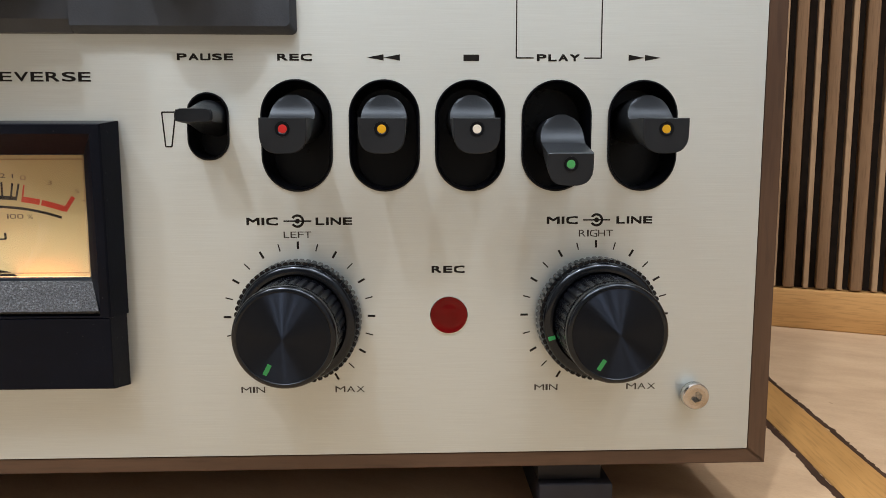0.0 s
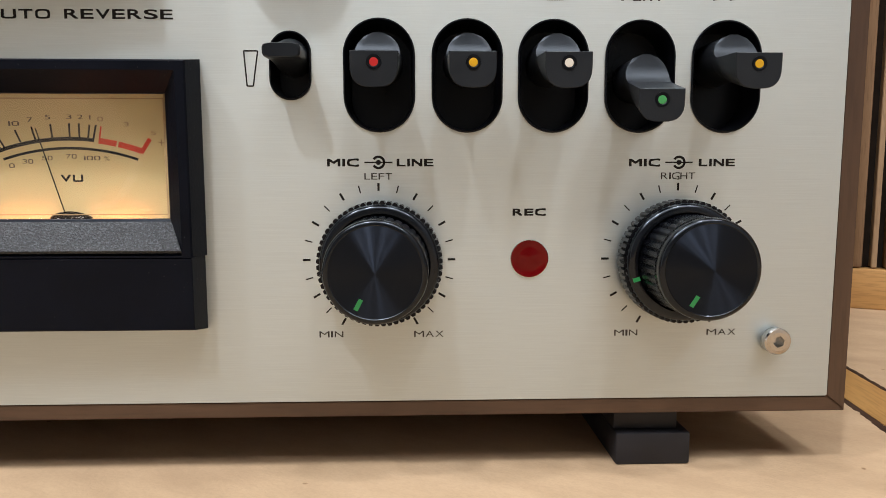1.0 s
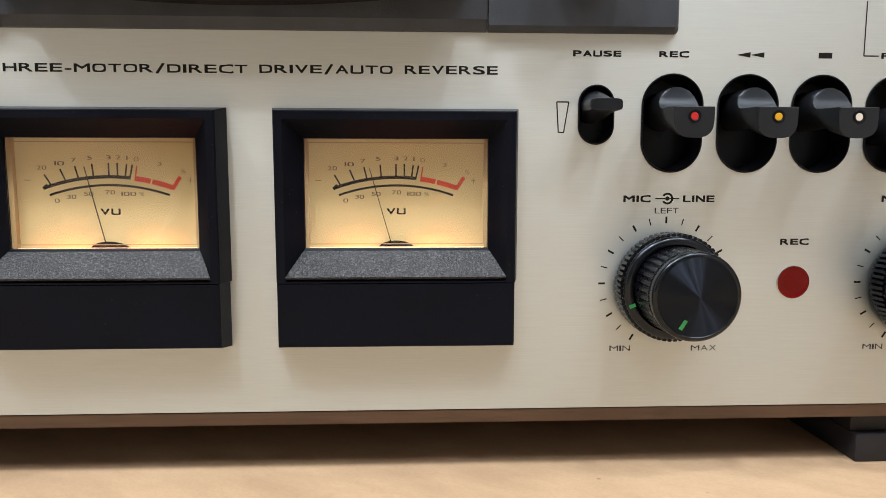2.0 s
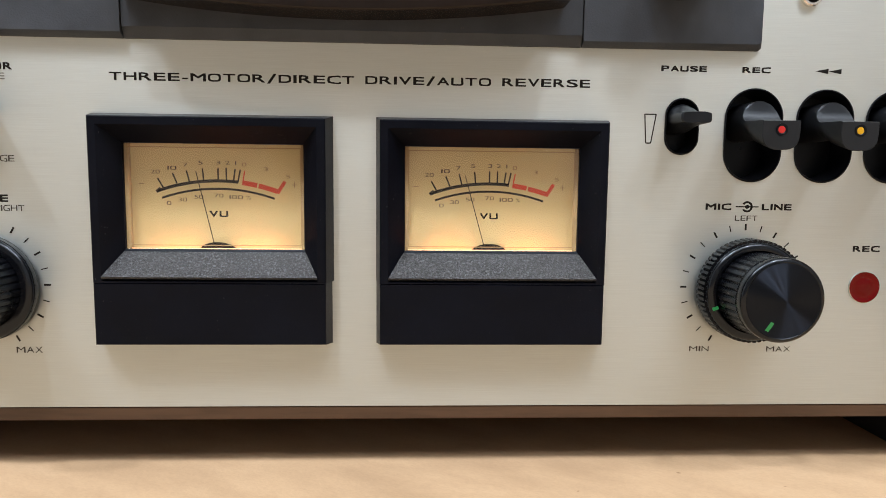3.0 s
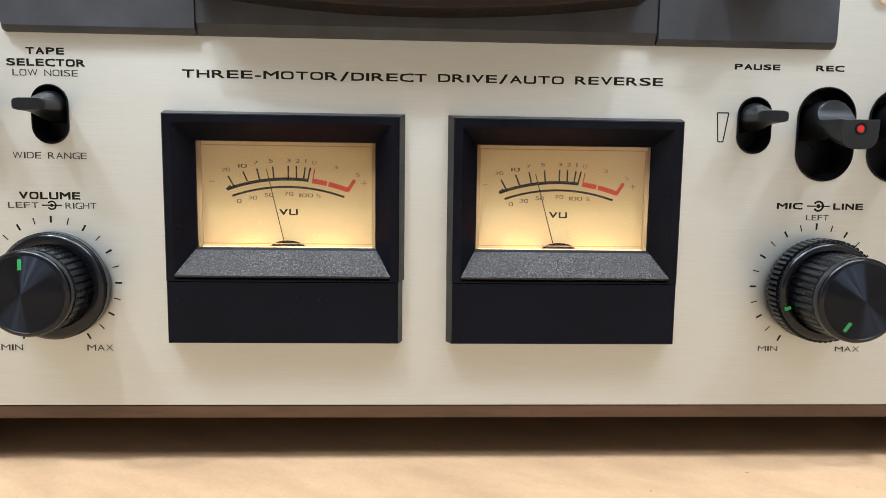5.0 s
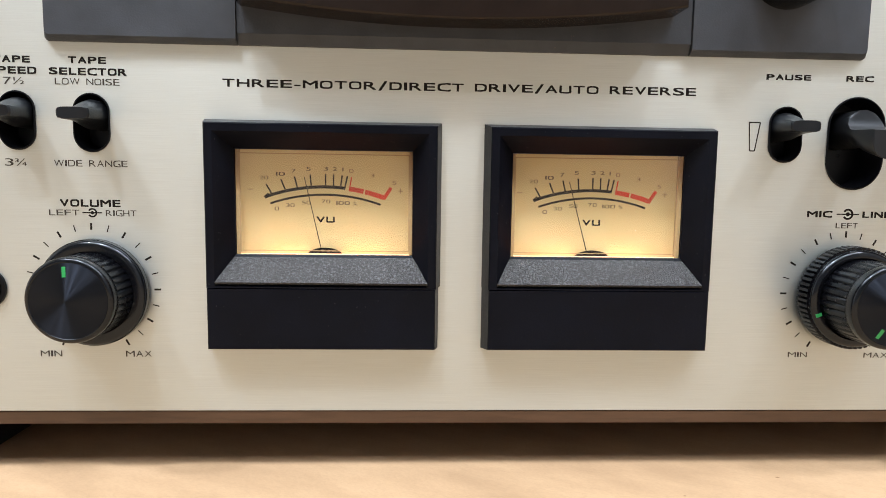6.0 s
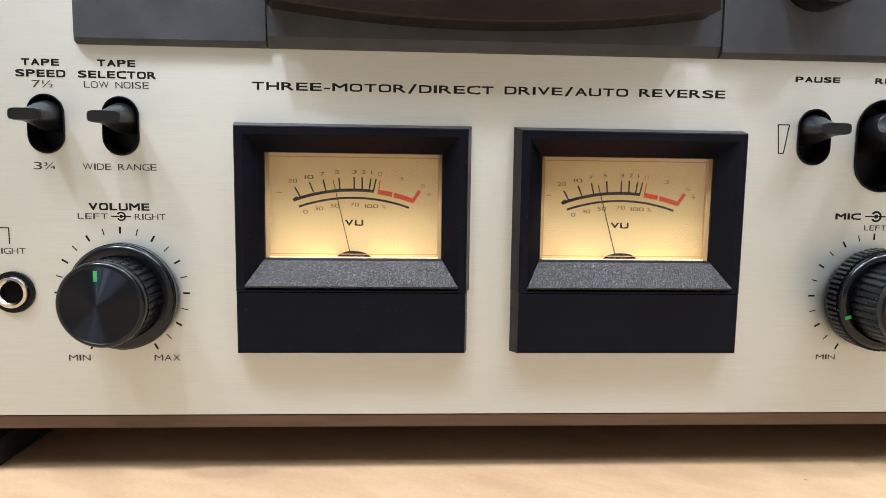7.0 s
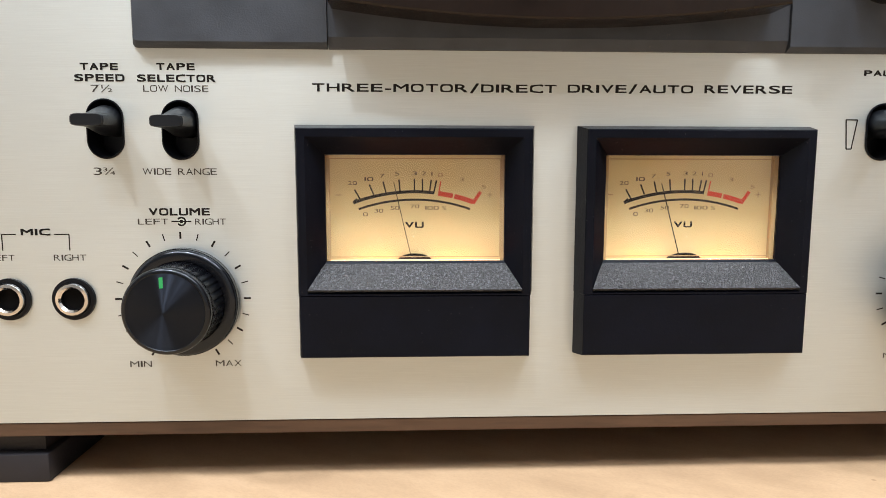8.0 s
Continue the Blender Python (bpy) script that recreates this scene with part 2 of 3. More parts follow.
def rounded(x0, x1, z0, z1, r, n=5):
    out = []
    for cx, cz, a0 in ((x1 - r, z1 - r, 0), (x0 + r, z1 - r, 90), (x0 + r, z0 + r, 180), (x1 - r, z0 + r, 270)):
        for i in range(n + 1):
            a = radians(a0 + 90 * i / n)
            out.append((cx + r * math.cos(a), cz + r * math.sin(a)))
    return out


def at_y(outline, y):
    return [(x, y, z) for x, z in outline]


def lathe(profile, n=64, cap0=True, cap1=True, cx=0.0, cz=0.0):
    """Rings about the y axis from (radius, y) pairs."""
    return loft([at_y(circle(cx, cz, r, n), y) for r, y in profile], cap0, cap1)


def plate(outer, holes, y0, y1):
    """A plate from y0 (front) to y1 with holes through it."""
    bm = bmesh.new()
    edges = []
    for loop in (outer, *holes):
        vs = [bm.verts.new((x, y0, z)) for x, z in loop]
        edges += [bm.edges.new((a, b)) for a, b in zip(vs, vs[1:] + vs[:1])]
    got = bmesh.ops.triangle_fill(bm, edges=edges, use_beauty=True)
    faces = [g for g in got["geom"] if isinstance(g, bmesh.types.BMFace)]
    ext = bmesh.ops.extrude_face_region(bm, geom=faces, use_keep_orig=True)
    for v in ext["geom"]:
        if isinstance(v, bmesh.types.BMVert):
            v.co.y = y1
    return bm


def flat(bm, outline, y):
    """A thin printed shape, a few hundredths proud."""
    return loft([at_y(outline, y), at_y(outline, y + 0.05)], True, True, bm)


def bar(bm, x0, z0, x1, z1, width, y):
    d = Vector((x1 - x0, z1 - z0)).normalized() * (width / 2)
    return flat(bm, [(x0 - d.y, z0 + d.x), (x0 + d.y, z0 - d.x), (x1 + d.y, z1 - d.x), (x1 - d.y, z1 + d.x)], y)


def arc_band(bm, cx, cz, r, a0, a1, width, y, n=24):
    angles = [radians(a0 + (a1 - a0) * i / n) for i in range(n + 1)]
    out = [(cx + (r + width / 2) * math.sin(a), cz + (r + width / 2) * math.cos(a)) for a in angles]
    inn = [(cx + (r - width / 2) * math.sin(a), cz + (r - width / 2) * math.cos(a)) for a in angles]
    for i in range(n):
        flat(bm, [out[i], inn[i], inn[i + 1], out[i + 1]], y)
    return bm


# widths of the panel's wide square letters, a plain capital being 1
LETTER_WIDTH = {"I": 0.26, "M": 1.2, "W": 1.45, "N": 1.04, "L": 0.86, "F": 0.88, "E": 0.92, "T": 0.96, "1": 0.26, "-": 0.5, "/": 0.72, "\u00bd": 1.35, "\u00be": 1.35, "%": 1.2}
LETTER_GAP, WORD_GAP = 0.17, 0.62


def glyph(ch):
    """Outline points and faces of one letter of the built-in font."""
    cu = bpy.data.curves.new("text", "FONT")
    cu.body, cu.size, cu.resolution_u = ch, 1.0, 4
    temp = new("text", cu)
    bpy.context.view_layer.update()
    me = bpy.data.meshes.new_from_object(temp.evaluated_get(bpy.context.evaluated_depsgraph_get()))
    bpy.data.objects.remove(temp)
    pts, faces = [(v.co.x, v.co.y) for v in me.vertices], [tuple(p.vertices) for p in me.polygons]
    bpy.data.meshes.remove(me)
    return pts, faces


GLYPHS = {}
CAP_HEIGHT = max(p[1] for p in glyph("H")[0])


def squared(ch, u, v):
    """Pushes the bowls of round letters out towards square corners."""
    if not (ch in "OCGQ0" or (ch == "U" and v < 0) or (ch == "D" and u > 0)):
        return u, v
    r, n = math.hypot(u, v), (abs(u) ** 4 + abs(v) ** 4) ** 0.25
    return (u * r / n, v * r / n) if n > 1e-6 else (u, v)


def lettering(text, x0, x1, z0, z1, mat, parent, weight=0.0, y=-0.06, name="lettering", label=""):
    """Words in the built-in font, each letter drawn wide and square to fill the given box."""
    total = sum(WORD_GAP if ch == " " else LETTER_WIDTH.get(ch, 1.0) for ch in text) + LETTER_GAP * (len(text) - 1)
    unit, tall = (x1 - x0) / total, z1 - z0 - 2 * weight
    verts, faces, left = [], [], x0
    shifts = [(0, 0)] if not weight else [(-weight, -weight), (weight, -weight), (-weight, weight), (weight, weight), (0, 0)]
    for ch in text:
        if ch == " ":
            left += (WORD_GAP + LETTER_GAP) * unit
            continue
        if ch not in GLYPHS:
            GLYPHS[ch] = glyph(ch)
        pts, fs = GLYPHS[ch]
        gx0, gx1 = min(p[0] for p in pts), max(p[0] for p in pts)
        gz0, gz1 = (0.0, CAP_HEIGHT) if ch == "-" else (min(p[1] for p in pts), max(p[1] for p in pts))
        wide = LETTER_WIDTH.get(ch, 1.0) * unit
        grow = 0.12 * tall if ch == "/" else 0.0
        for k, (dx, dz) in enumerate(shifts):
            n = len(verts)
            for px, pz in pts:
                u, v = squared(ch, 2 * (px - gx0) / (gx1 - gx0) - 1, 2 * (pz - gz0) / (gz1 - gz0) - 1)
                verts.append(((left + wide / 2 + u * (wide / 2 - weight) + dx) / 1000, (y - 0.004 * k) / 1000, ((z0 + z1) / 2 + v * (tall / 2 + grow) + dz) / 1000))
            faces += [tuple(i + n for i in f) for f in fs]
        left += wide + LETTER_GAP * unit
    me = bpy.data.meshes.new(name)
    me.from_pydata(verts, [], faces)
    me.materials.append(mat)
    return part(name, me, mat, parent, label or "black printed lettering")


# ---- the room ----
FLOOR_Z = -5.0
# the slatted wall runs through this point along U; V points into the room
WALL_AT, U, V = Vector((257, 219.2, 0)), Vector((0.891, -0.454, 0)), Vector((-0.454, -0.891, 0))
TURN = math.degrees(math.atan2(U.y, U.x))


def in_room(name, bm, mat, parent=None, smooth=0):
    """Places a shape given in the wall's own axes (x along it, y behind it)."""
    ob = new(name, mesh_of(bm, name, mat, smooth))
    m = pose(WALL_AT.x / 1000, WALL_AT.y / 1000, 0, 0, 0, TURN)
    ob.matrix_basis = m
    WORLD_OF[ob.name] = m
    if parent:
        ob.parent = parent
        ob.matrix_parent_inverse = WORLD_OF[parent.name].inverted()
    return ob


TOP = CEILING * 1000
tagged(in_room("floor", box(-2300, 2300, -3400, 100, FLOOR_Z - 40, FLOOR_Z), FLOOR), "cream mottled floor covering with fine specks", "floor", kind="structure")
wall_north = tagged(in_room("wall_north", box(-2300, 2300, 12, 100, FLOOR_Z, TOP), FELT), "dark felt wall behind upright wooden slats", "wall", kind="structure")
tagged(in_room("wall_south", box(-2300, 2300, -3500, -3400, FLOOR_Z, TOP), PAINT), "plain dark grey painted wall", "wall", kind="structure")
tagged(in_room("wall_west", box(-2400, -2300, -3400, 100, FLOOR_Z, TOP), PALE_PAINT), "plain white painted wall", "wall", kind="structure")
tagged(in_room("wall_east", box(2300, 2400, -3400, 100, FLOOR_Z, TOP), GREY_PAINT), "plain light grey painted wall", "wall", kind="structure")
tagged(in_room("ceiling", box(-2400, 2400, -3500, 100, TOP, TOP + 60), WHITE), "plain white ceiling", "ceiling", kind="structure")
tagged(in_room("baseboard", box(-2300, 2300, -1, 12, FLOOR_Z, 19.2, 1.0), OAK_X, smooth=35), "light oak baseboard under the slatted wall", "baseboard", kind="structure")


def floor_strip(name, x0, x1, shift, mat, top, bevel=0.0):
    """A strip laid in the floor, running slightly askew from the wall towards the room."""
    bm = box(x0, x1, -900, 330, FLOOR_Z - 2, top, bevel)
    bmesh.ops.subdivide_edges(bm, edges=[e for e in bm.edges if abs(e.verts[0].co.y - e.verts[1].co.y) > 100], cuts=1400 if mat is GAP else 20)
    for v in bm.verts:
        n = noise.noise((v.co.y * 0.05, shift, v.co.x * 0.01)) * (0.9 if mat is GAP else 0.0) + (noise.noise((v.co.y * 0.45, shift, 2.0)) * 0.8 + noise.noise((v.co.y * 1.7, shift, 5.0)) * 0.5) * (1.0 if mat is GAP else 0.0)
        v.co.x += n
    ob = new(name, mesh_of(bm, name, mat, 35))
    ob.matrix_basis = pose(0.1725, 0.069, 0, 0, 0, -9.5)
    return ob


strip = tagged(floor_strip("trim", -9.8, 8.2, 0.0, OAK_Y, FLOOR_Z + 0.35, 0.2), "light oak strip let into the cream floor", "floor strip", kind="structure")
for x0, x1, s in ((-12.4, -9.8, 3.1), (8.2, 10.3, 7.7)):
    tagged(floor_strip("trim", x0, x1, s, GAP, FLOOR_Z + 0.12), "dark ragged joint beside the oak strip", "floor joint", kind="structure")

# ---- the tape deck ----
LEFT_EDGE, RIGHT_EDGE, PANEL_FOOT, PANEL_HEAD = -318.0, 118.2, 14.6, 425.0
deck = place(new("tape_deck"), None, (-100, 110, FLOOR_Z))
tagged(deck, "reel-to-reel tape deck, brushed aluminium front in walnut case", "tape deck")

# slots in the panel: centre x, centre z, width, height
LEVERS = [(0.7, 97.1, RED_DOT, "red"), (22.4, 97.1, YELLOW_DOT, "yellow"), (43.8, 97.1, WHITE_DOT, "white"), (65.5, 97.1, GREEN_DOT, "green"), (87.3, 97.1, YELLOW_DOT, "yellow")]
TOGGLES = [(-21.0, 99.4), (-243.9, 99.5), (-223.3, 99.2)]
METERS = [(-157.6, -13.0), (-77.0, -16.0)]
WINDOW = (-25.7, 25.7, 62.0, 92.6)

holes = [pill(x, z, 17.6, 27.6) for x, z, _, _ in LEVERS] + [pill(x, z, 10.2, 16.6) for x, z in TOGGLES]
holes += [rect(x - 29, x + 29, 57, 96) for x, _ in METERS]
panel = part("front_panel", plate(rounded(LEFT_EDGE, RIGHT_EDGE, PANEL_FOOT, PANEL_HEAD, 0.4, 2), holes, 0.0, 3.0), ALUMINIUM, deck, "brushed silver aluminium front panel", smooth=0)

# walnut case: four front rails with mitred corners, and the body behind
OUT_L, OUT_R, OUT_B, OUT_T = LEFT_EDGE - 5.3, 123.5, 10.3, PANEL_HEAD + 5


def rail(name, pts, mat):
    bm = loft([at_y(pts, 0.3), at_y(pts, 225)])
    bmesh.ops.bevel(bm, geom=[e for e in bm.edges if abs(e.verts[0].co.y - 0.3) < 1e-6 and abs(e.verts[1].co.y - 0.3) < 1e-6], offset=0.35, segments=2, affect="EDGES")
    part(name, bm, mat, deck, "dark walnut case side")


L, R, B, T = LEFT_EDGE - 0.04, RIGHT_EDGE + 0.04, PANEL_FOOT - 0.04, PANEL_HEAD + 0.04
rail("case_bottom", [(OUT_L, OUT_B), (OUT_R, OUT_B), (R, B), (L, B)], WALNUT_X)
rail("case_side", [(OUT_R, OUT_B), (OUT_R, OUT_T), (R, T), (R, B)], WALNUT_Z)
rail("case_side", [(OUT_L, OUT_B), (L, B), (L, T), (OUT_L, OUT_T)], WALNUT_Z)
rail("case_top", [(OUT_L, OUT_T), (L, T), (R, T), (OUT_R, OUT_T)], WALNUT_X)
part("back_panel", box(L, R, 215, 222, B, T), PLASTIC, deck, "plain dark back panel")

# feet: a slab with a stepped upper block
for x0, x1 in ((62.9, 83.2), (-287.8, -267.5)):
    foot = part("foot", box(x0, x1, 2.5, 52, FLOOR_Z, 3.9, 0.7), RUBBER, deck, "black plastic foot with a stepped top")
    part("foot_block", box(x0 + 0.3, x1 - 2.6, 6.0, 50, 3.9, OUT_B), RUBBER, foot)
    part("foot", box(x0, x1, 170, 215, FLOOR_Z, 3.9, 0.7), RUBBER, deck, "black plastic foot with a stepped top")
    part("foot_block", box(x0 + 0.3, x1 - 2.6, 172, 213, 3.9, OUT_B), RUBBER, deck)


# ---- head cover block above the meters ----
def cover_section(y_front, z_front, x0, x1, r0, r1, side0=0.0, side1=0.0):
    """A length of the cover: a bevelled lower band and the face; r0 and r1 round its lower corners."""
    n = 6
    rows = []
    for y, z, k in ((0.0, 121.5, 0.0), (-0.8, 121.6, 0.15), (y_front + 0.25, z_front - 0.25, 0.9), (y_front, z_front, 1.0)):
        a0, a1, low = x0 + side0 * k, x1 - side1 * k, []
        for i in range(n + 1):
            a = radians(90 * i / n)
            low.append((a0 + r0 * (1 - math.cos(a)), r0 * (1 - math.sin(a))))
        for i in range(n + 1):
            a = radians(90 * i / n)
            low.append((a1 - r1 * (1 - math.sin(a)), r1 * (1 - math.cos(a))))
        rows.append([(x, y, z + dz) for x, dz in low] + [(a1, y, 262.0), (a0, y, 262.0)])
    return loft(rows)


cover = part("head_cover", cover_section(-2.8, 122.9, -235.0, -181.7, 1.2, 0.02, 1.2, 0.0), COVER, deck, "dark grey grained plastic cover with rounded corners", smooth=25)
part("cover_panel", cover_section(-2.2, 124.5, -181.5, -52.1, 0.02, 0.02), COVER, cover, smooth=25)
part("cover_panel", cover_section(-2.8, 122.9, -51.8, 1.4, 0.02, 1.2, 0.0, 1.2), COVER, cover, smooth=25)

# smoked bowed lid in front of the middle of the cover
LID_X, LID_Z, LID_R = -119.0, 127.4, 415.0
lid = [(LID_X + LID_R * math.sin(radians(a / 2)), LID_Z + LID_R * (1 - math.cos(radians(a / 2)))) for a in range(-17, 18)]
lid = lid + [(lid[-1][0], 250), (lid[0][0], 250)]
edge = [(x + (0.3 if x < LID_X else -0.3), z + 0.45) for x, z in lid]
part("smoked_lid", loft([at_y(lid, -2.0), at_y(lid, -12.6), at_y(edge, -13.0)]), SMOKE, deck, "glossy dark brown lid with a bowed lower edge")

# dark round knob on the cover beside the lid
part("cover_knob", lathe([(11.5, -2.7), (11.5, -12.6), (11.2, -13.4), (10.3, -13.8)], 64, False, True, -25.0, 146.2), KNOB, cover, "glossy black round knob on the cover")


# ---- VU meters ----
def meter(cx, swing):
    w = 32.7
    # bezel: outer box, rim, and the funnel down to the window
    bm = bmesh.new()
    top, mid, foot = 99.6, 53.2, 35.1
    outer = rect(cx - w, cx + w, mid - 0.3, top)
    x0, x1, z0, z1 = cx + WINDOW[0], cx + WINDOW[1], WINDOW[2], WINDOW[3]
    loft([at_y(rect(cx - w - 1.4, cx + w + 1.4, mid - 0.3, top + 1.25), 0.02), at_y(outer, -6.1), at_y(rect(cx - w + 0.35, cx + w - 0.35, mid - 0.2, top - 0.35), -6.5),
          at_y(rect(cx - w + 2.4, cx + w - 2.4, mid + 0.2, top - 2.4), -6.5), at_y(rect(cx - w + 3.0, cx + w - 3.0, mid + 0.5, top - 2.9), -5.9),
          at_y(rect(x0, x1, z0, z1), -0.9), at_y(rect(x0, x1, z0, z1), 1.2)], False, False, bm)
    bezel = part("vu_meter", bm, PLASTIC, deck, "black framed level meter with a warm lit cream dial", smooth=20)
    # apron below the window: a grained slope over a plain plate
    part("meter_sill", loft([[(x0 - 0.2, -1.0, 61.7), (x1 + 0.2, -1.0, 61.7), (x1 + 4.5, -7.0, 54.7), (x0 - 4.5, -7.0, 54.7)],
                             [(x0 - 0.2, 0.2, 61.0), (x1 + 0.2, 0.2, 61.0), (x1 + 4.5, -6.2, 54.0), (x0 - 4.5, -6.2, 54.0)]]), GRAIN, bezel, "coarse grained grey sloping sill, glints painted in its colour", smooth=0)
    part("meter_apron", loft([at_y(rect(cx - w - 1.3, cx + w + 0.9, foot - 0.9, 52.9), 0.02), at_y(rect(cx - w + 0.1, cx + w - 0.15, foot, 52.8), -6.2), at_y(rect(cx - w + 0.35, cx + w - 0.4, foot + 0.25, 52.65), -6.45)]), PLASTIC, bezel, "plain black plate under the sill", smooth=20)
    # cavity, card and lamp
    cav = bmesh.new()
    loft([at_y(rect(cx - 27.2, cx + 27.2, 60.2, 94.2), 1.2), at_y(rect(cx - 27.2, cx + 27.2, 60.2, 94.2), 5.0)], False, True, cav)
    part("meter_case", cav, CAVITY, bezel, "pale inside of the meter", smooth=0)
    dial = part("dial", box(cx - 26.8, cx + 26.8, 4.4, 4.9, 60.4, 94.0), DIAL, bezel, "cream dial card lit from below", smooth=0)
    part("dial_lamp", box(cx - 17, cx + 17, 1.7, 2.6, 60.6, 61.2), BULB, bezel, "warm glowing strip lamp")
    part("light_guide", box(cx - 25, cx + 25, 1.9, 2.3, 62.1, 62.55), GUIDE, bezel, "thin glowing light guide")
    y = 4.34
    pz = 57.6
    # black and red scale
    ox = cx - 0.3
    ac, ar = 81.7 - 51.0, 51.0
    bm = arc_band(bmesh.new(), ox, ac, ar, -19.4, 6.4, 0.88, y)
    for xa, za, xb, zb in ((-17.0, 82.3, -15.5, 79.7), (-12.8, 83.7, -11.6, 80.9), (-8.9, 84.5, -8.1, 81.4), (-4.4, 85.1, -4.1, 81.9), (0.0, 85.3, 0.0, 82.0), (2.3, 85.3, 2.3, 82.0), (4.8, 85.0, 4.3, 81.7), (6.3, 84.9, 5.5, 81.4)):
        bar(bm, ox + xa, za, ox + xb, zb, 0.42, y)
    bar(bm, ox - 17.4, 78.5, ox - 16.2, 79.5, 0.95, y)
    arc_band(bm, ox, 79.5 - 48.8, 48.8, -19.0, 19.0, 0.6, y)
    part("dial_scale", bm, DIAL_INK, dial, "black curved dial scale", smooth=0)
    bm = arc_band(bmesh.new(), ox, ac, ar, 7.6, 12.4, 1.35, y)
    arc_band(bm, ox, ac, ar, 12.9, 19.2, 1.35, y)
    bar(bm, ox + 16.7, 78.4, ox + 18.9, 81.7, 1.0, y)
    bar(bm, ox + 6.9, 81.2, ox + 7.5, 84.6, 0.34, y)
    part("dial_scale", bm, DIAL_RED, dial, "red overload end of the scale", smooth=0)
    for text, x, z, pale in (("20", -17.6, 84.1, 0), ("10", -12.9, 85.2, 0), ("7", -9.1, 86.1, 0), ("5", -4.9, 86.7, 0), ("3", 0.1, 86.8, 0), ("2", 2.7, 86.8, 0), ("1", 5.0, 86.7, 0),
                             ("0", 7.4, 86.3, 1), ("3", 13.5, 85.1, 1), ("5", 19.8, 83.1, 1), ("0", -14.0, 75.4, 0), ("30", -10.2, 76.4, 0), ("50", -5.6, 77.2, 0), ("70", 0.1, 77.6, 0), ("100", 5.0, 77.2, 0), ("%", 8.5, 77.1, 0)):
        half = (0.17 if text == "1" else 0.65) if len(text) == 1 else 0.68 * len(text) - 0.1
        lettering(text, ox + x - half, ox + x + half, z - 0.52, z + 0.52, DIAL_PALE if pale else DIAL_FIGURE, dial, 0.0, y, "dial_figure", "small printed scale figure")
    lettering("VU", ox - 2.7, ox + 2.6, 71.6, 73.3, DIAL_INK, dial, 0.08, y, "dial_figure", "printed letters VU")
    part("dial_sign", bar(bmesh.new(), ox - 22.3, 80.8, ox - 20.7, 80.8, 0.22, y), DIAL_PALE, dial, "printed minus sign", smooth=0)
    bm = bar(bmesh.new(), ox + 20.8, 80.8, ox + 22.4, 80.8, 0.22, y)
    bar(bm, ox + 21.6, 80.0, ox + 21.6, 81.6, 0.22, y)
    part("dial_sign", bm, DIAL_PALE, dial, "printed plus sign", smooth=0)
    # needle and its hub
    s, c = math.sin(radians(swing)), math.cos(radians(swing))
    bm = loft([[(cx + r * s - k * c, yy, pz + r * c + k * s) for k, yy in ((-0.1, 3.0), (0.1, 3.0), (0.1, 3.2), (-0.1, 3.2))] for r in (4.0, 27.6)])
    part("needle", bm, DIAL_INK, dial, "thin black needle", smooth=0)
    hub = [(ox + 5.1 * math.cos(radians(a)), 62.0 + 2.3 * math.sin(radians(a))) for a in range(0, 181, 12)]
    part("needle_hub", loft([at_y(hub, 2.4), at_y(hub, 3.9)]), NEAR_BLACK, dial, "dark half-round needle hub")
    pane = part("window", box(x0 + 0.05, x1 - 0.05, -0.5, 0.6, z0 + 0.05, z1 - 0.05, 0.25), CLEAR, bezel, "clear plastic window")
    pane.visible_shadow = False
    rim = [rect(x0 + d, x1 - d, z0 + d, z1 - d) for d in (1.15, 1.4)]
    part("window_line", loft([at_y(rim[0], 1.0), at_y(rim[1], 1.0), at_y(rim[1], 1.2), at_y(rim[0], 1.2)], False, False), RIM, bezel, "thin moulded line inside the window", smooth=0)
    for a, b in ((x0, x0 + 1.25), (x1 - 1.25, x1)):
        part("window_edge", box(a + 0.1, b - 0.1, 0.8, 4.2, z0 + 0.1, z1 - 0.1), RIM, bezel, "pale side wall inside the window", smooth=0)


for x, swing in METERS:
    meter(x, swing)


# ---- rotary knobs ----
def toothed(r, depth, teeth, y, steps=4):
    out = []
    n = teeth * steps
    for i in range(n):
        k = (0.0, 1.0, 1.0, 1.0)[i % steps]
        a = 2 * math.pi * i / n
        rr = r - depth + depth * k
        out.append((rr * math.cos(a), y, rr * math.sin(a)))
    return out


def rounding(r, y, size, n=7):
    """A rounded front edge of a turned part, from its side to its face."""
    return [(r - size + size * math.cos(radians(90 * i / n)), y + size - size * math.sin(radians(90 * i / n))) for i in range(n + 1)]


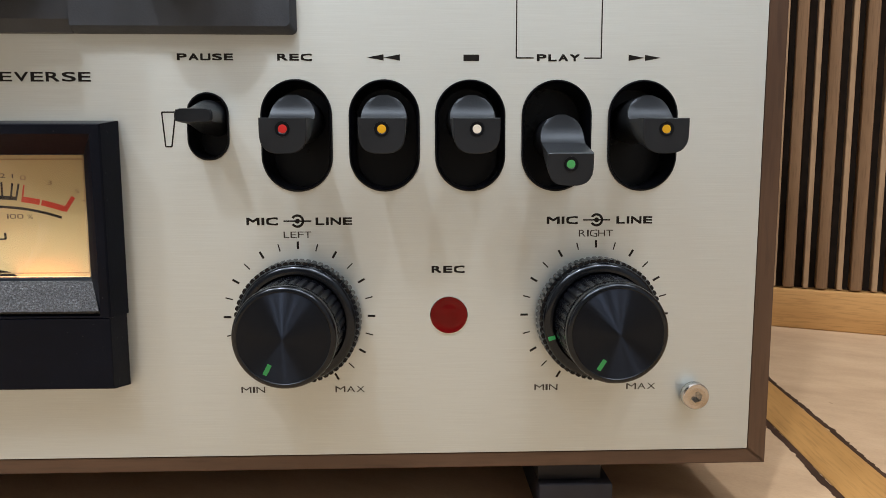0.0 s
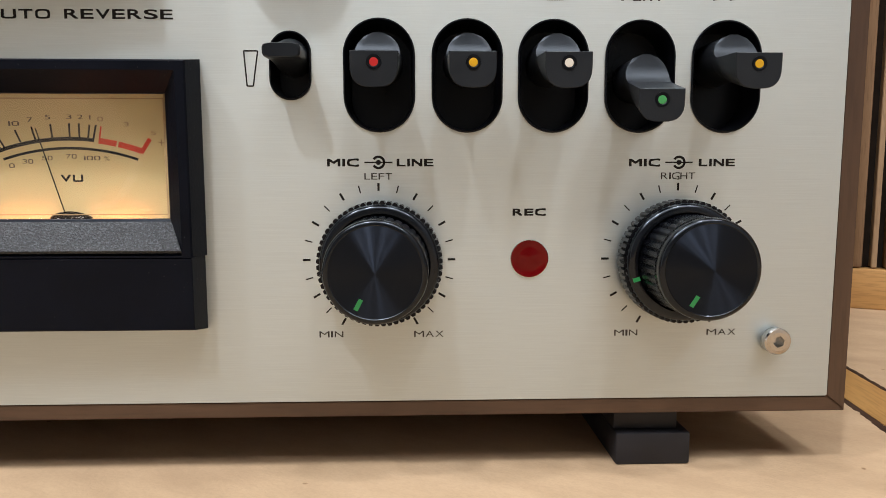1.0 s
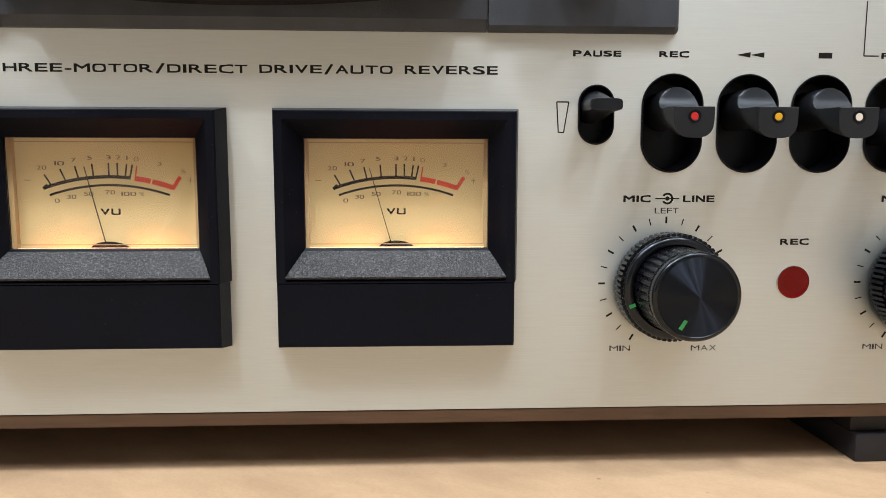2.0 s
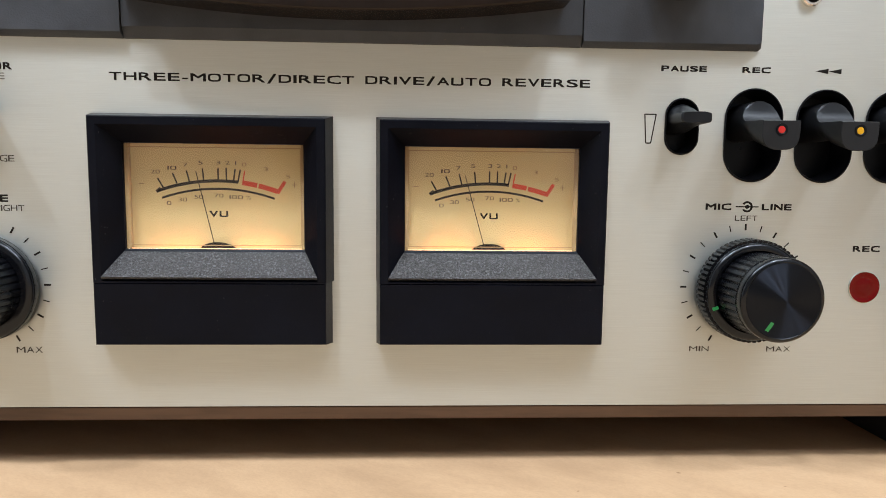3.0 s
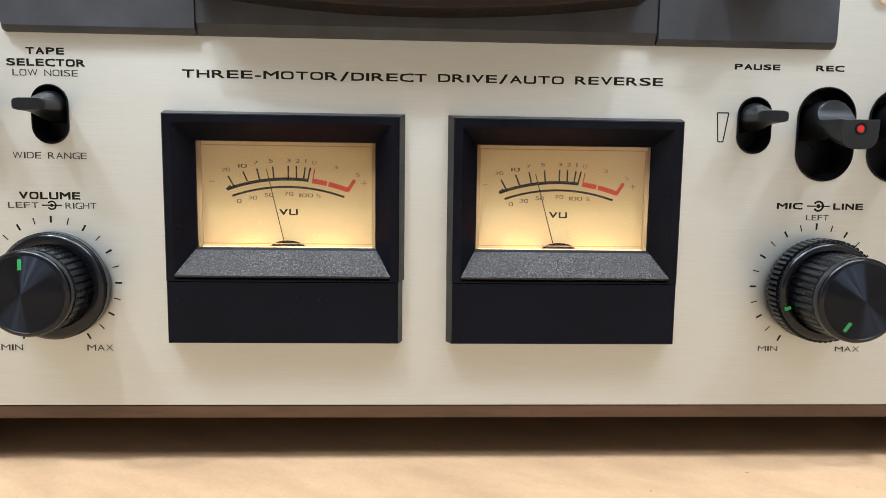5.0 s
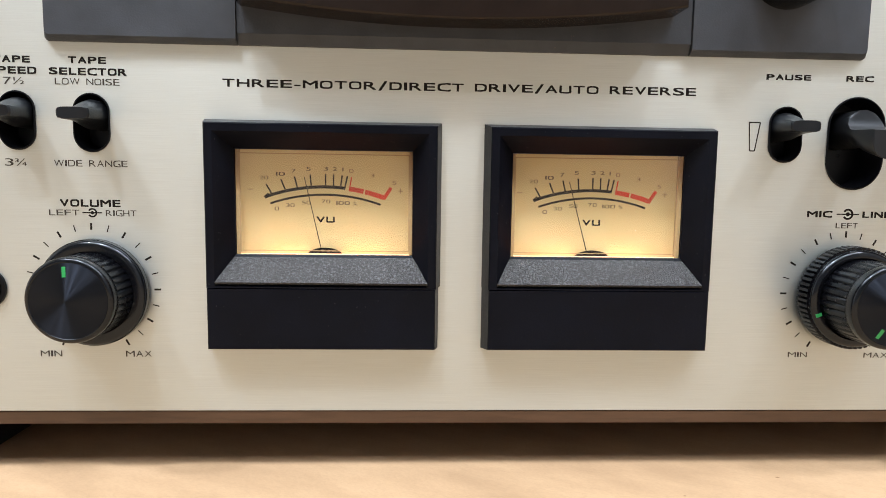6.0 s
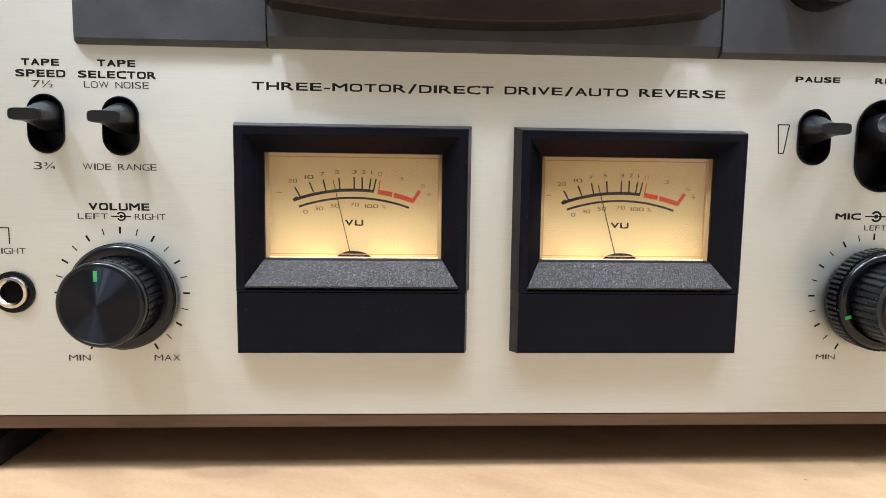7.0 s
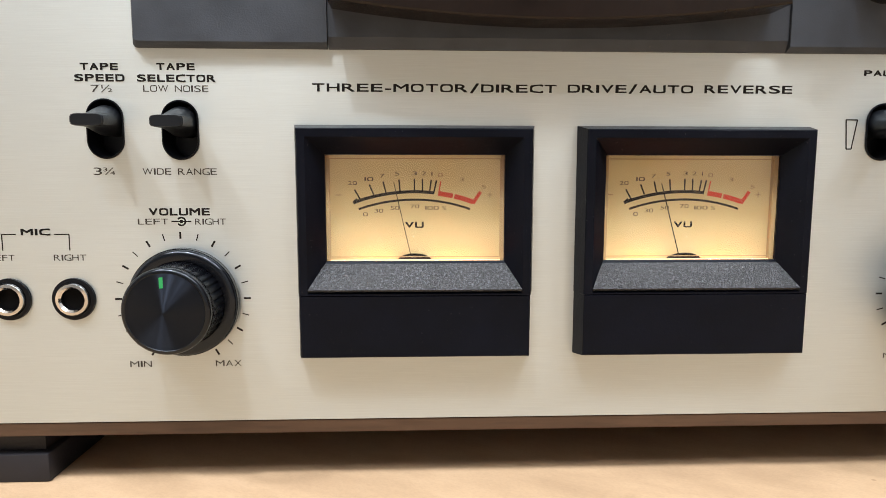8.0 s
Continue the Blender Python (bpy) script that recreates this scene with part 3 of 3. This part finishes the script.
def knob(cx, cz, front, ring_front, ring_teeth, cap_turn, ring_turn):
    """Two stacked rings: an outer ring and a ribbed cap with a spun face."""
    at = (cx, 0, cz)
    if ring_teeth:
        ring = loft([toothed(15.0, 0.6, ring_teeth, -0.6), toothed(15.5, 0.7, ring_teeth, -1.6), toothed(15.4, 0.7, ring_teeth, ring_front + 1.6)], True, True)
        ob = part("control_knob", ring, RIBBED, deck, "black stacked rotary knob with serrated outer ring", at, 25)
        part("ring_face", lathe([(14.75, ring_front + 1.6), *rounding(14.75, ring_front, 1.7), (12.4, ring_front), (11.6, ring_front + 0.9)], 96), KNOB, ob, "glossy black ring face", at)
    else:
        ob = part("control_knob", lathe([(15.3, -0.5), (15.6, -1.0), (15.5, ring_front + 1.4), *rounding(15.4, ring_front, 1.7), (12.2, ring_front), (11.6, ring_front + 0.7)], 96), KNOB, deck, "black stacked rotary knob with smooth outer ring", at)
    skirt0, skirt1 = ring_front + 0.5, front + 3.6
    part("cap_skirt", loft([toothed(12.0, 0.35, 36, skirt0), toothed(11.9, 0.45, 36, (skirt0 + skirt1) / 2), toothed(11.7, 0.35, 36, skirt1)], True, True), RIBBED, ob, "finely ribbed skirt", at, 25)
    part("cap_rim", lathe([(11.6, skirt1 + 0.1), (11.8, skirt1 - 0.4), (11.8, front + 1.6), *rounding(11.8, front, 1.2), (10.6, front), (10.4, front + 0.15)], 96, True, False), KNOB, ob, "glossy black cap rim", at)
    part("cap_face", lathe([(10.45, front + 0.12), (6.0, front - 0.6), (2.0, front - 1.25), (0.02, front - 1.55)], 96, False, True), SPUN, ob, "spun black metal cap face", at, 60)
    for turn, r0, r1, y, tilt in ((cap_turn, 6.6, 9.4, front - 0.12, 1), (ring_turn, 12.3, 14.0, ring_front - 0.05, 0)):
        if turn is None:
            continue
        s, c = math.sin(radians(turn)), math.cos(radians(turn))
        lift = 0.0 if not tilt else -0.45
        part("pointer_mark", loft([[(r * s - k * c, y + d, r * c + k * s) for k, d in ((-0.5, q), (0.5, q), (0.5, q + 0.4), (-0.5, q + 0.4))] for r, q in ((r0, lift), (r1, 0.0))]), GREEN, ob, "green painted pointer mark", at, 0)


knob(0.7, 51.1, -21.4, -8.0, 60, 208, 249)
knob(76.1, 51.25, -21.0, -8.0, 60, 208, 252)
knob(-223.9, 50.6, -15.6, -4.2, 0, -4, None)

for cx, cz in ((0.2, 51.5), (76.2, 51.5), (-224.7, 51.3)):
    for i in range(21):
        a = radians(-150 + 15 * i)
        s, c = math.sin(a), math.cos(a)
        part("dial_tick", bar(bmesh.new(), cx + 17.35 * s, cz + 17.35 * c, cx + 19.3 * s, cz + 19.3 * c, 0.3 if i % 2 else 0.55, -0.06), INK, panel, "short black printed tick", smooth=0)


# ---- lever switches ----
def round_like(cx, cz, r, n=20):
    """A plain circle."""
    return [(cx + r * math.cos(math.pi * i / n), cz + r * math.sin(math.pi * i / n)) for i in range(1, 2 * n + 1)]


def notched(cx, cz, r, cut, square, n=16, m=6):
    """Section of a round bar cut flat at the height cut above its centre; square draws its upper sides upright."""
    cut = min(cut, 0.985 * r)
    e, pts, up = 2 / (2 + 0.9 * square), [], []
    for i in range(n + 1):
        x, z = math.cos(math.pi * i / n), math.sin(math.pi * i / n)
        pts.append((cx + r * math.copysign(abs(x) ** e, x), cz - r * abs(z) ** e))
    for i in range(1, m + 1):
        h = cut * i / m
        up.append(((1 - square) * math.sqrt(r * r - h * h) + square * r, h))
    pts += [(cx - x, cz + h) for x, h in up]
    corner = up[-1][0]
    pts += [(cx - corner + 2 * corner * i / m, cz + cut) for i in range(1, m)]
    return pts + [(cx + x, cz + h) for x, h in reversed(up)]


def blend(a, b, k):
    return [((1 - k) * p[0] + k * q[0], (1 - k) * p[1] + k * q[1]) for p, q in zip(a, b)]


def well(cx, cz, w, h, deep, name):
    """Black liner of a slot: thin rim, sloping sides and a floor."""
    rows = [at_y(pill(cx, cz, w + 0.1, h + 0.1), 0.3), at_y(pill(cx, cz, w + 0.0, h + 0.0), -0.35), at_y(pill(cx, cz, w - 0.7, h - 0.7), -0.4), at_y(pill(cx, cz, w - 1.5, h - 1.5), 0.5), at_y(pill(cx, cz, w - 2.2, h - 2.2), deep)]
    return part(name, loft(rows, False, True), WELL, deck, "black recessed switch slot", smooth=50)


for cx, cz, dot, colour in LEVERS:
    down = colour == "green"
    well(cx, cz, 17.6, 27.6, 9.0, "switch_slot")
    z_top = 92.2 if down else 100.1
    base_z = 96.6 if down else 101.0
    front = -14.2 if down else -15.4
    fx = cx + {"green": 0.6, "red": -0.2, "yellow": 0.3, "white": 0.45}[colour]
    bx, r0, r1 = cx + (1.0 if down else 0.0), 5.4 if down else 5.7, 5.35
    tall = 7.6 if down else 8.1
    front_z, rows = z_top - tall + r1, []
    slope = 0.30 if down else 0.06
    back, step = front + 8.8, 3.4
    ys = [8.0, 0.5] + [back + step * k for k in (1.0, 0.9, 0.75, 0.55, 0.35, 0.18, 0.06, 0.0)] + [back - 1.2, back - 2.5, front + 3.0, front + 1.0, front + 0.2, front]
    for y in ys:
        k = (8.0 - y) / (8.0 - front)
        fall = max(0.0, min(1.0, (back + step - y) / (back + step - front)))
        r, x0, z0 = r0 + (r1 - r0) * k, bx + (fx - bx) * k, base_z + 0.3 + (front_z - base_z - 0.3) * fall
        rise = max(0.0, min(1.0, (y - back) / step))
        cut = z_top + slope * (y - front) - z0
        cut += (r - cut) * (1 - math.sqrt(max(0.0, 1 - rise * rise)))
        rows.append(at_y(notched(x0, z0, r - (0.2 if y == front else 0.0), cut - (0.15 if y == front else 0.0), max(0.0, min(1.0, (back - y) / 2.5))), y))
    lever = part("lever_switch", loft(rows), LEVER, deck, "black plastic lever pressed down, green dot" if down else f"black plastic lever with a {colour} dot", smooth=32)
    part("colour_dot", lathe([(1.75, front + 0.2), (1.7, front - 0.14), (1.2, front - 0.14), (0.99, front + 0.02)], 24, False, False, fx, z_top - 2.5), WELL, lever, "black ring round the dot")
    part("colour_dot", lathe([(1.02, front + 0.3), (1.0, front + 0.0), (0.75, front - 0.06)], 24, True, True, fx, z_top - 2.5), dot, lever, f"{colour} painted dot")

for cx, cz in TOGGLES:
    well(cx, cz, 10.2, 16.6, 7.0, "switch_slot")
    zt = cz + 3.4
    d0 = round_like(cx, cz + 2.3, 4.2)
    d1 = [(cx + 4.4 * max(-1, min(1, (x - cx) / 3.0)), zt - 3.3 if z < cz + 2.3 - 0.1 else zt) for x, z in d0]
    n = len(d1)
    flat_front = []
    for i, (x, z) in enumerate(d0):
        a = math.atan2(z - cz - 2.3, x - cx)
        k = 1 / ((abs(math.cos(a)) / 4.4) ** 5 + (abs(math.sin(a)) / 1.65) ** 5) ** 0.2
        flat_front.append((cx + k * math.cos(a), zt - 1.65 + k * math.sin(a)))
    rows = [at_y(d0, 6.0), at_y(d0, 0.0), at_y(blend(d0, flat_front, 0.25), -2.5), at_y(blend(d0, flat_front, 0.62), -5.0), at_y(blend(d0, flat_front, 0.95), -7.2), at_y(flat_front, -8.6), at_y(flat_front, -10.0), at_y(blend(flat_front, [(cx, zt - 1.65)] * n, 0.10), -10.4)]
    part("toggle_switch", loft(rows), TOGGLE, deck, "small black paddle toggle set upward", smooth=32)

# ---- jacks, lamps, screw ----
for x in (-255.4, -273.4):
    jack = part("microphone_jack", lathe([(6.1, 0.1), (6.0, -0.7), (4.9, -0.8), (4.8, -0.2)], 48, False, False, x, 51.4), WELL, deck, "microphone socket with a black collar")
    part("jack_ring", lathe([(4.8, 0.0), (4.75, -1.0), (4.5, -1.7), (3.7, -1.8), (3.15, -1.2), (3.1, -0.3)], 48, False, False, x, 51.4), CHROME, jack, "chrome ring")
    # no hole in the panel here: a near-black cap paints its depth in shade
    part("jack_hole_shade", lathe([(3.2, -1.0), (3.05, -0.5), (3.0, -0.06)], 40, False, True, x, 51.4), NEAR_BLACK, jack, "shallow near-black cap, painted as the shade of the socket hole")

lamp = part("record_lamp", lathe([(4.9, 0.1), (4.86, -0.3), (4.74, -0.36), (4.68, -0.1)], 56, False, False, 38.4, 51.6), CHROME, deck, "round red record lamp in a thin silver rim")
part("lens", lathe([(4.72, 0.1), (4.7, -0.35), (4.4, -0.32), (3.5, -0.05), (2.5, -0.2), (1.2, -0.34), (0.1, -0.38)], 56, False, True, 38.4, 51.6), RED_LENS, lamp, "dull red plastic lens")
for x in (15.6, 55.2, 76.4):
    ind = part("indicator_lamp", lathe([(3.2, 0.1), (3.1, -0.9), (2.7, -1.3), (2.2, -1.3), (2.0, -0.9)], 40, False, False, x, 137.6), CHROME, deck, "small chrome ringed indicator lamp")
    part("lens", lathe([(2.1, -0.5), (1.9, -1.2), (1.0, -1.5)], 32, False, True, x, 137.6), NEAR_BLACK, ind, "dark lens")

sx, sz = 102.5, 30.1
washer = part("panel_screw", lathe([(2.8, 0.1), (2.8, -0.8), (3.3, -0.9), (3.5, -1.2), (3.5, -3.0), (3.2, -3.4), (2.3, -3.5)], 48, False, False, sx, sz), STEEL, deck, "polished steel hex socket screw")
part("screw_face", plate(circle(sx, sz, 2.4, 48), [circle(sx, sz, 1.55, 6, 0.3)], -3.5, -3.0), STEEL, washer, smooth=0)
part("hex_socket", loft([at_y(circle(sx, sz, 1.6, 6, 0.3), -3.2), at_y(circle(sx, sz, 1.55, 6, 0.3), -1.6)], False, True), STEEL, washer, "dark hexagon socket", smooth=0)

# ---- printing on the panel ----
BOLD = 0.10
for text, x0, x1, z0, z1, weight in (
        ("PAUSE", -27.9, -14.3, 115.35, 117.0, BOLD), ("REC", -3.6, 4.7, 115.35, 117.0, BOLD), ("PLAY", 60.3, 71.0, 115.4, 117.1, BOLD),
        ("MIC", -12.5, -4.8, 74.95, 76.85, BOLD), ("LINE", 4.8, 14.0, 74.95, 76.85, BOLD), ("LEFT", -3.3, 3.6, 71.7, 73.3, 0.0),
        ("MIC", 63.4, 71.2, 74.95, 76.85, BOLD), ("LINE", 81.3, 90.6, 74.95, 76.85, BOLD), ("RIGHT", 71.7, 80.5, 71.7, 73.4, 0.0),
        ("REC", 34.0, 42.3, 62.55, 64.35, BOLD), ("MIN", -15.3, -9.2, 31.5, 33.1, 0.0), ("MAX", 8.9, 16.5, 31.4, 33.0, 0.0),
        ("MIN", 60.8, 66.9, 31.3, 32.9, 0.0), ("MAX", 85.1, 92.8, 31.3, 32.9, 0.0), ("MIN", -240.8, -234.6, 31.1, 32.9, 0.0), ("MAX", -216.2, -208.7, 31.1, 32.9, 0.0),
        ("TAPE", -249.8, -239.5, 115.5, 117.4, BOLD), ("SPEED", -251.5, -237.9, 112.4, 114.4, BOLD), ("7\u00bd", -247.2, -241.4, 109.5, 111.5, 0.0), ("3\u00be", -247.9, -241.9, 86.7, 88.8, 0.0),
        ("TAPE", -229.1, -218.6, 115.6, 117.5, BOLD), ("SELECTOR", -234.5, -213.0, 112.4, 114.4, BOLD), ("LOW NOISE", -233.0, -215.1, 109.7, 111.5, 0.0), ("WIDE RANGE", -234.3, -213.7, 86.8, 88.6, 0.0),
        ("VOLUME", -233.2, -216.1, 75.3, 77.4, BOLD), ("LEFT", -236.4, -227.9, 72.75, 74.4, 0.0), ("RIGHT", -220.4, -211.7, 72.7, 74.4, 0.0),
        ("MIC", -269.1, -261.1, 69.75, 71.6, BOLD), ("RIGHT", -260.4, -251.4, 62.5, 64.2, 0.0), ("LEFT", -278.4, -271.3, 62.5, 64.2, 0.0),
        ("THREE-MOTOR/DIRECT", -186.4, -117.4, 110.05, 112.3, 0.07), ("DRIVE/AUTO", -114.2, -77.9, 110.15, 112.4, 0.07), ("REVERSE", -74.6, -48.8, 110.2, 112.5, 0.07)):
    lettering(text, x0, x1, z0, z1, INK if weight else GREY_INK, panel, weight)


def printed(bm, label):
    part("printed_mark", bm, INK, panel, label, smooth=0)


y = -0.06
bm = flat(bmesh.new(), [(18.4, 116.2), (22.4, 115.45), (22.4, 116.95)], y)
printed(flat(bm, [(22.4, 116.2), (26.4, 115.45), (26.4, 116.95)], y), "printed rewind arrows")
bm = flat(bmesh.new(), [(87.4, 116.3), (83.3, 115.55), (83.3, 117.05)], y)
printed(flat(bm, [(91.4, 116.3), (87.4, 115.55), (87.4, 117.05)], y), "printed fast forward arrows")
printed(flat(bmesh.new(), rect(42.1, 46.0, 115.4, 116.95), y), "printed stop square")
for x0, x1 in ((55.2, 59.5), (76.4, 72.1)):
    bm = bar(bmesh.new(), x0, 116.1, x0, 131.2, 0.3, y)
    printed(bar(bm, x0, 116.2, x1, 116.2, 0.3, y), "thin printed bracket line")
for x0, x1 in ((-274.4, -270.5), (-255.8, -259.9)):
    bm = bar(bmesh.new(), x0, 70.1, x0, 65.4, 0.3, y)
    printed(bar(bm, x0, 70.0, x1, 70.0, 0.3, y), "thin printed bracket line")
wedge = [(-32.2, 102.9), (-28.8, 102.9), (-30.1, 94.5), (-31.6, 94.5)]
bm = bmesh.new()
for a, b in zip(wedge, wedge[1:] + wedge[:1]):
    bar(bm, *a, *b, 0.34, y)
printed(bm, "printed hollow wedge")
for cx, cz, k in ((0.25, 75.95, 1.0), (76.2, 75.95, 1.0), (-224.2, 73.6, 0.8)):
    bm = arc_band(bmesh.new(), cx, cz, 1.4 * k, -58, 238, 0.6 * k, y)
    flat(bm, circle(cx, cz, 0.62 * k, 16), y)
    bar(bm, cx - 3.5 * k, cz, cx - 0.5, cz, 0.36, y)
    printed(bar(bm, cx + 0.5, cz, cx + 3.5 * k, cz, 0.36, y), "printed circle on a line")

# ---- wall slats, last ----
wide_mesh = mesh_of(box(-3.1, 3.1, 1.0, 12, 19.9, TOP - 2, 1.2, 2), "slat", SLAT, 35)
thin_mesh = mesh_of(box(-1.45, 1.45, 2.5, 12, 19.9, TOP - 2, 0.4, 1), "thin_slat", SLAT_PALE, 35)
for i in range(-38, 52):
    for name, me, x in (("slat", wide_mesh, -0.1), ("thin_slat", thin_mesh, 9.2)):
        ob = new(name, me)
        ob.matrix_basis = pose(WALL_AT.x / 1000, WALL_AT.y / 1000, 0, 0, 0, TURN) @ Matrix.Translation(((x + 17.75 * i) / 1000, 0, 0))
        ob.parent = wall_north
        ob.matrix_parent_inverse = WORLD_OF[wall_north.name].inverted()
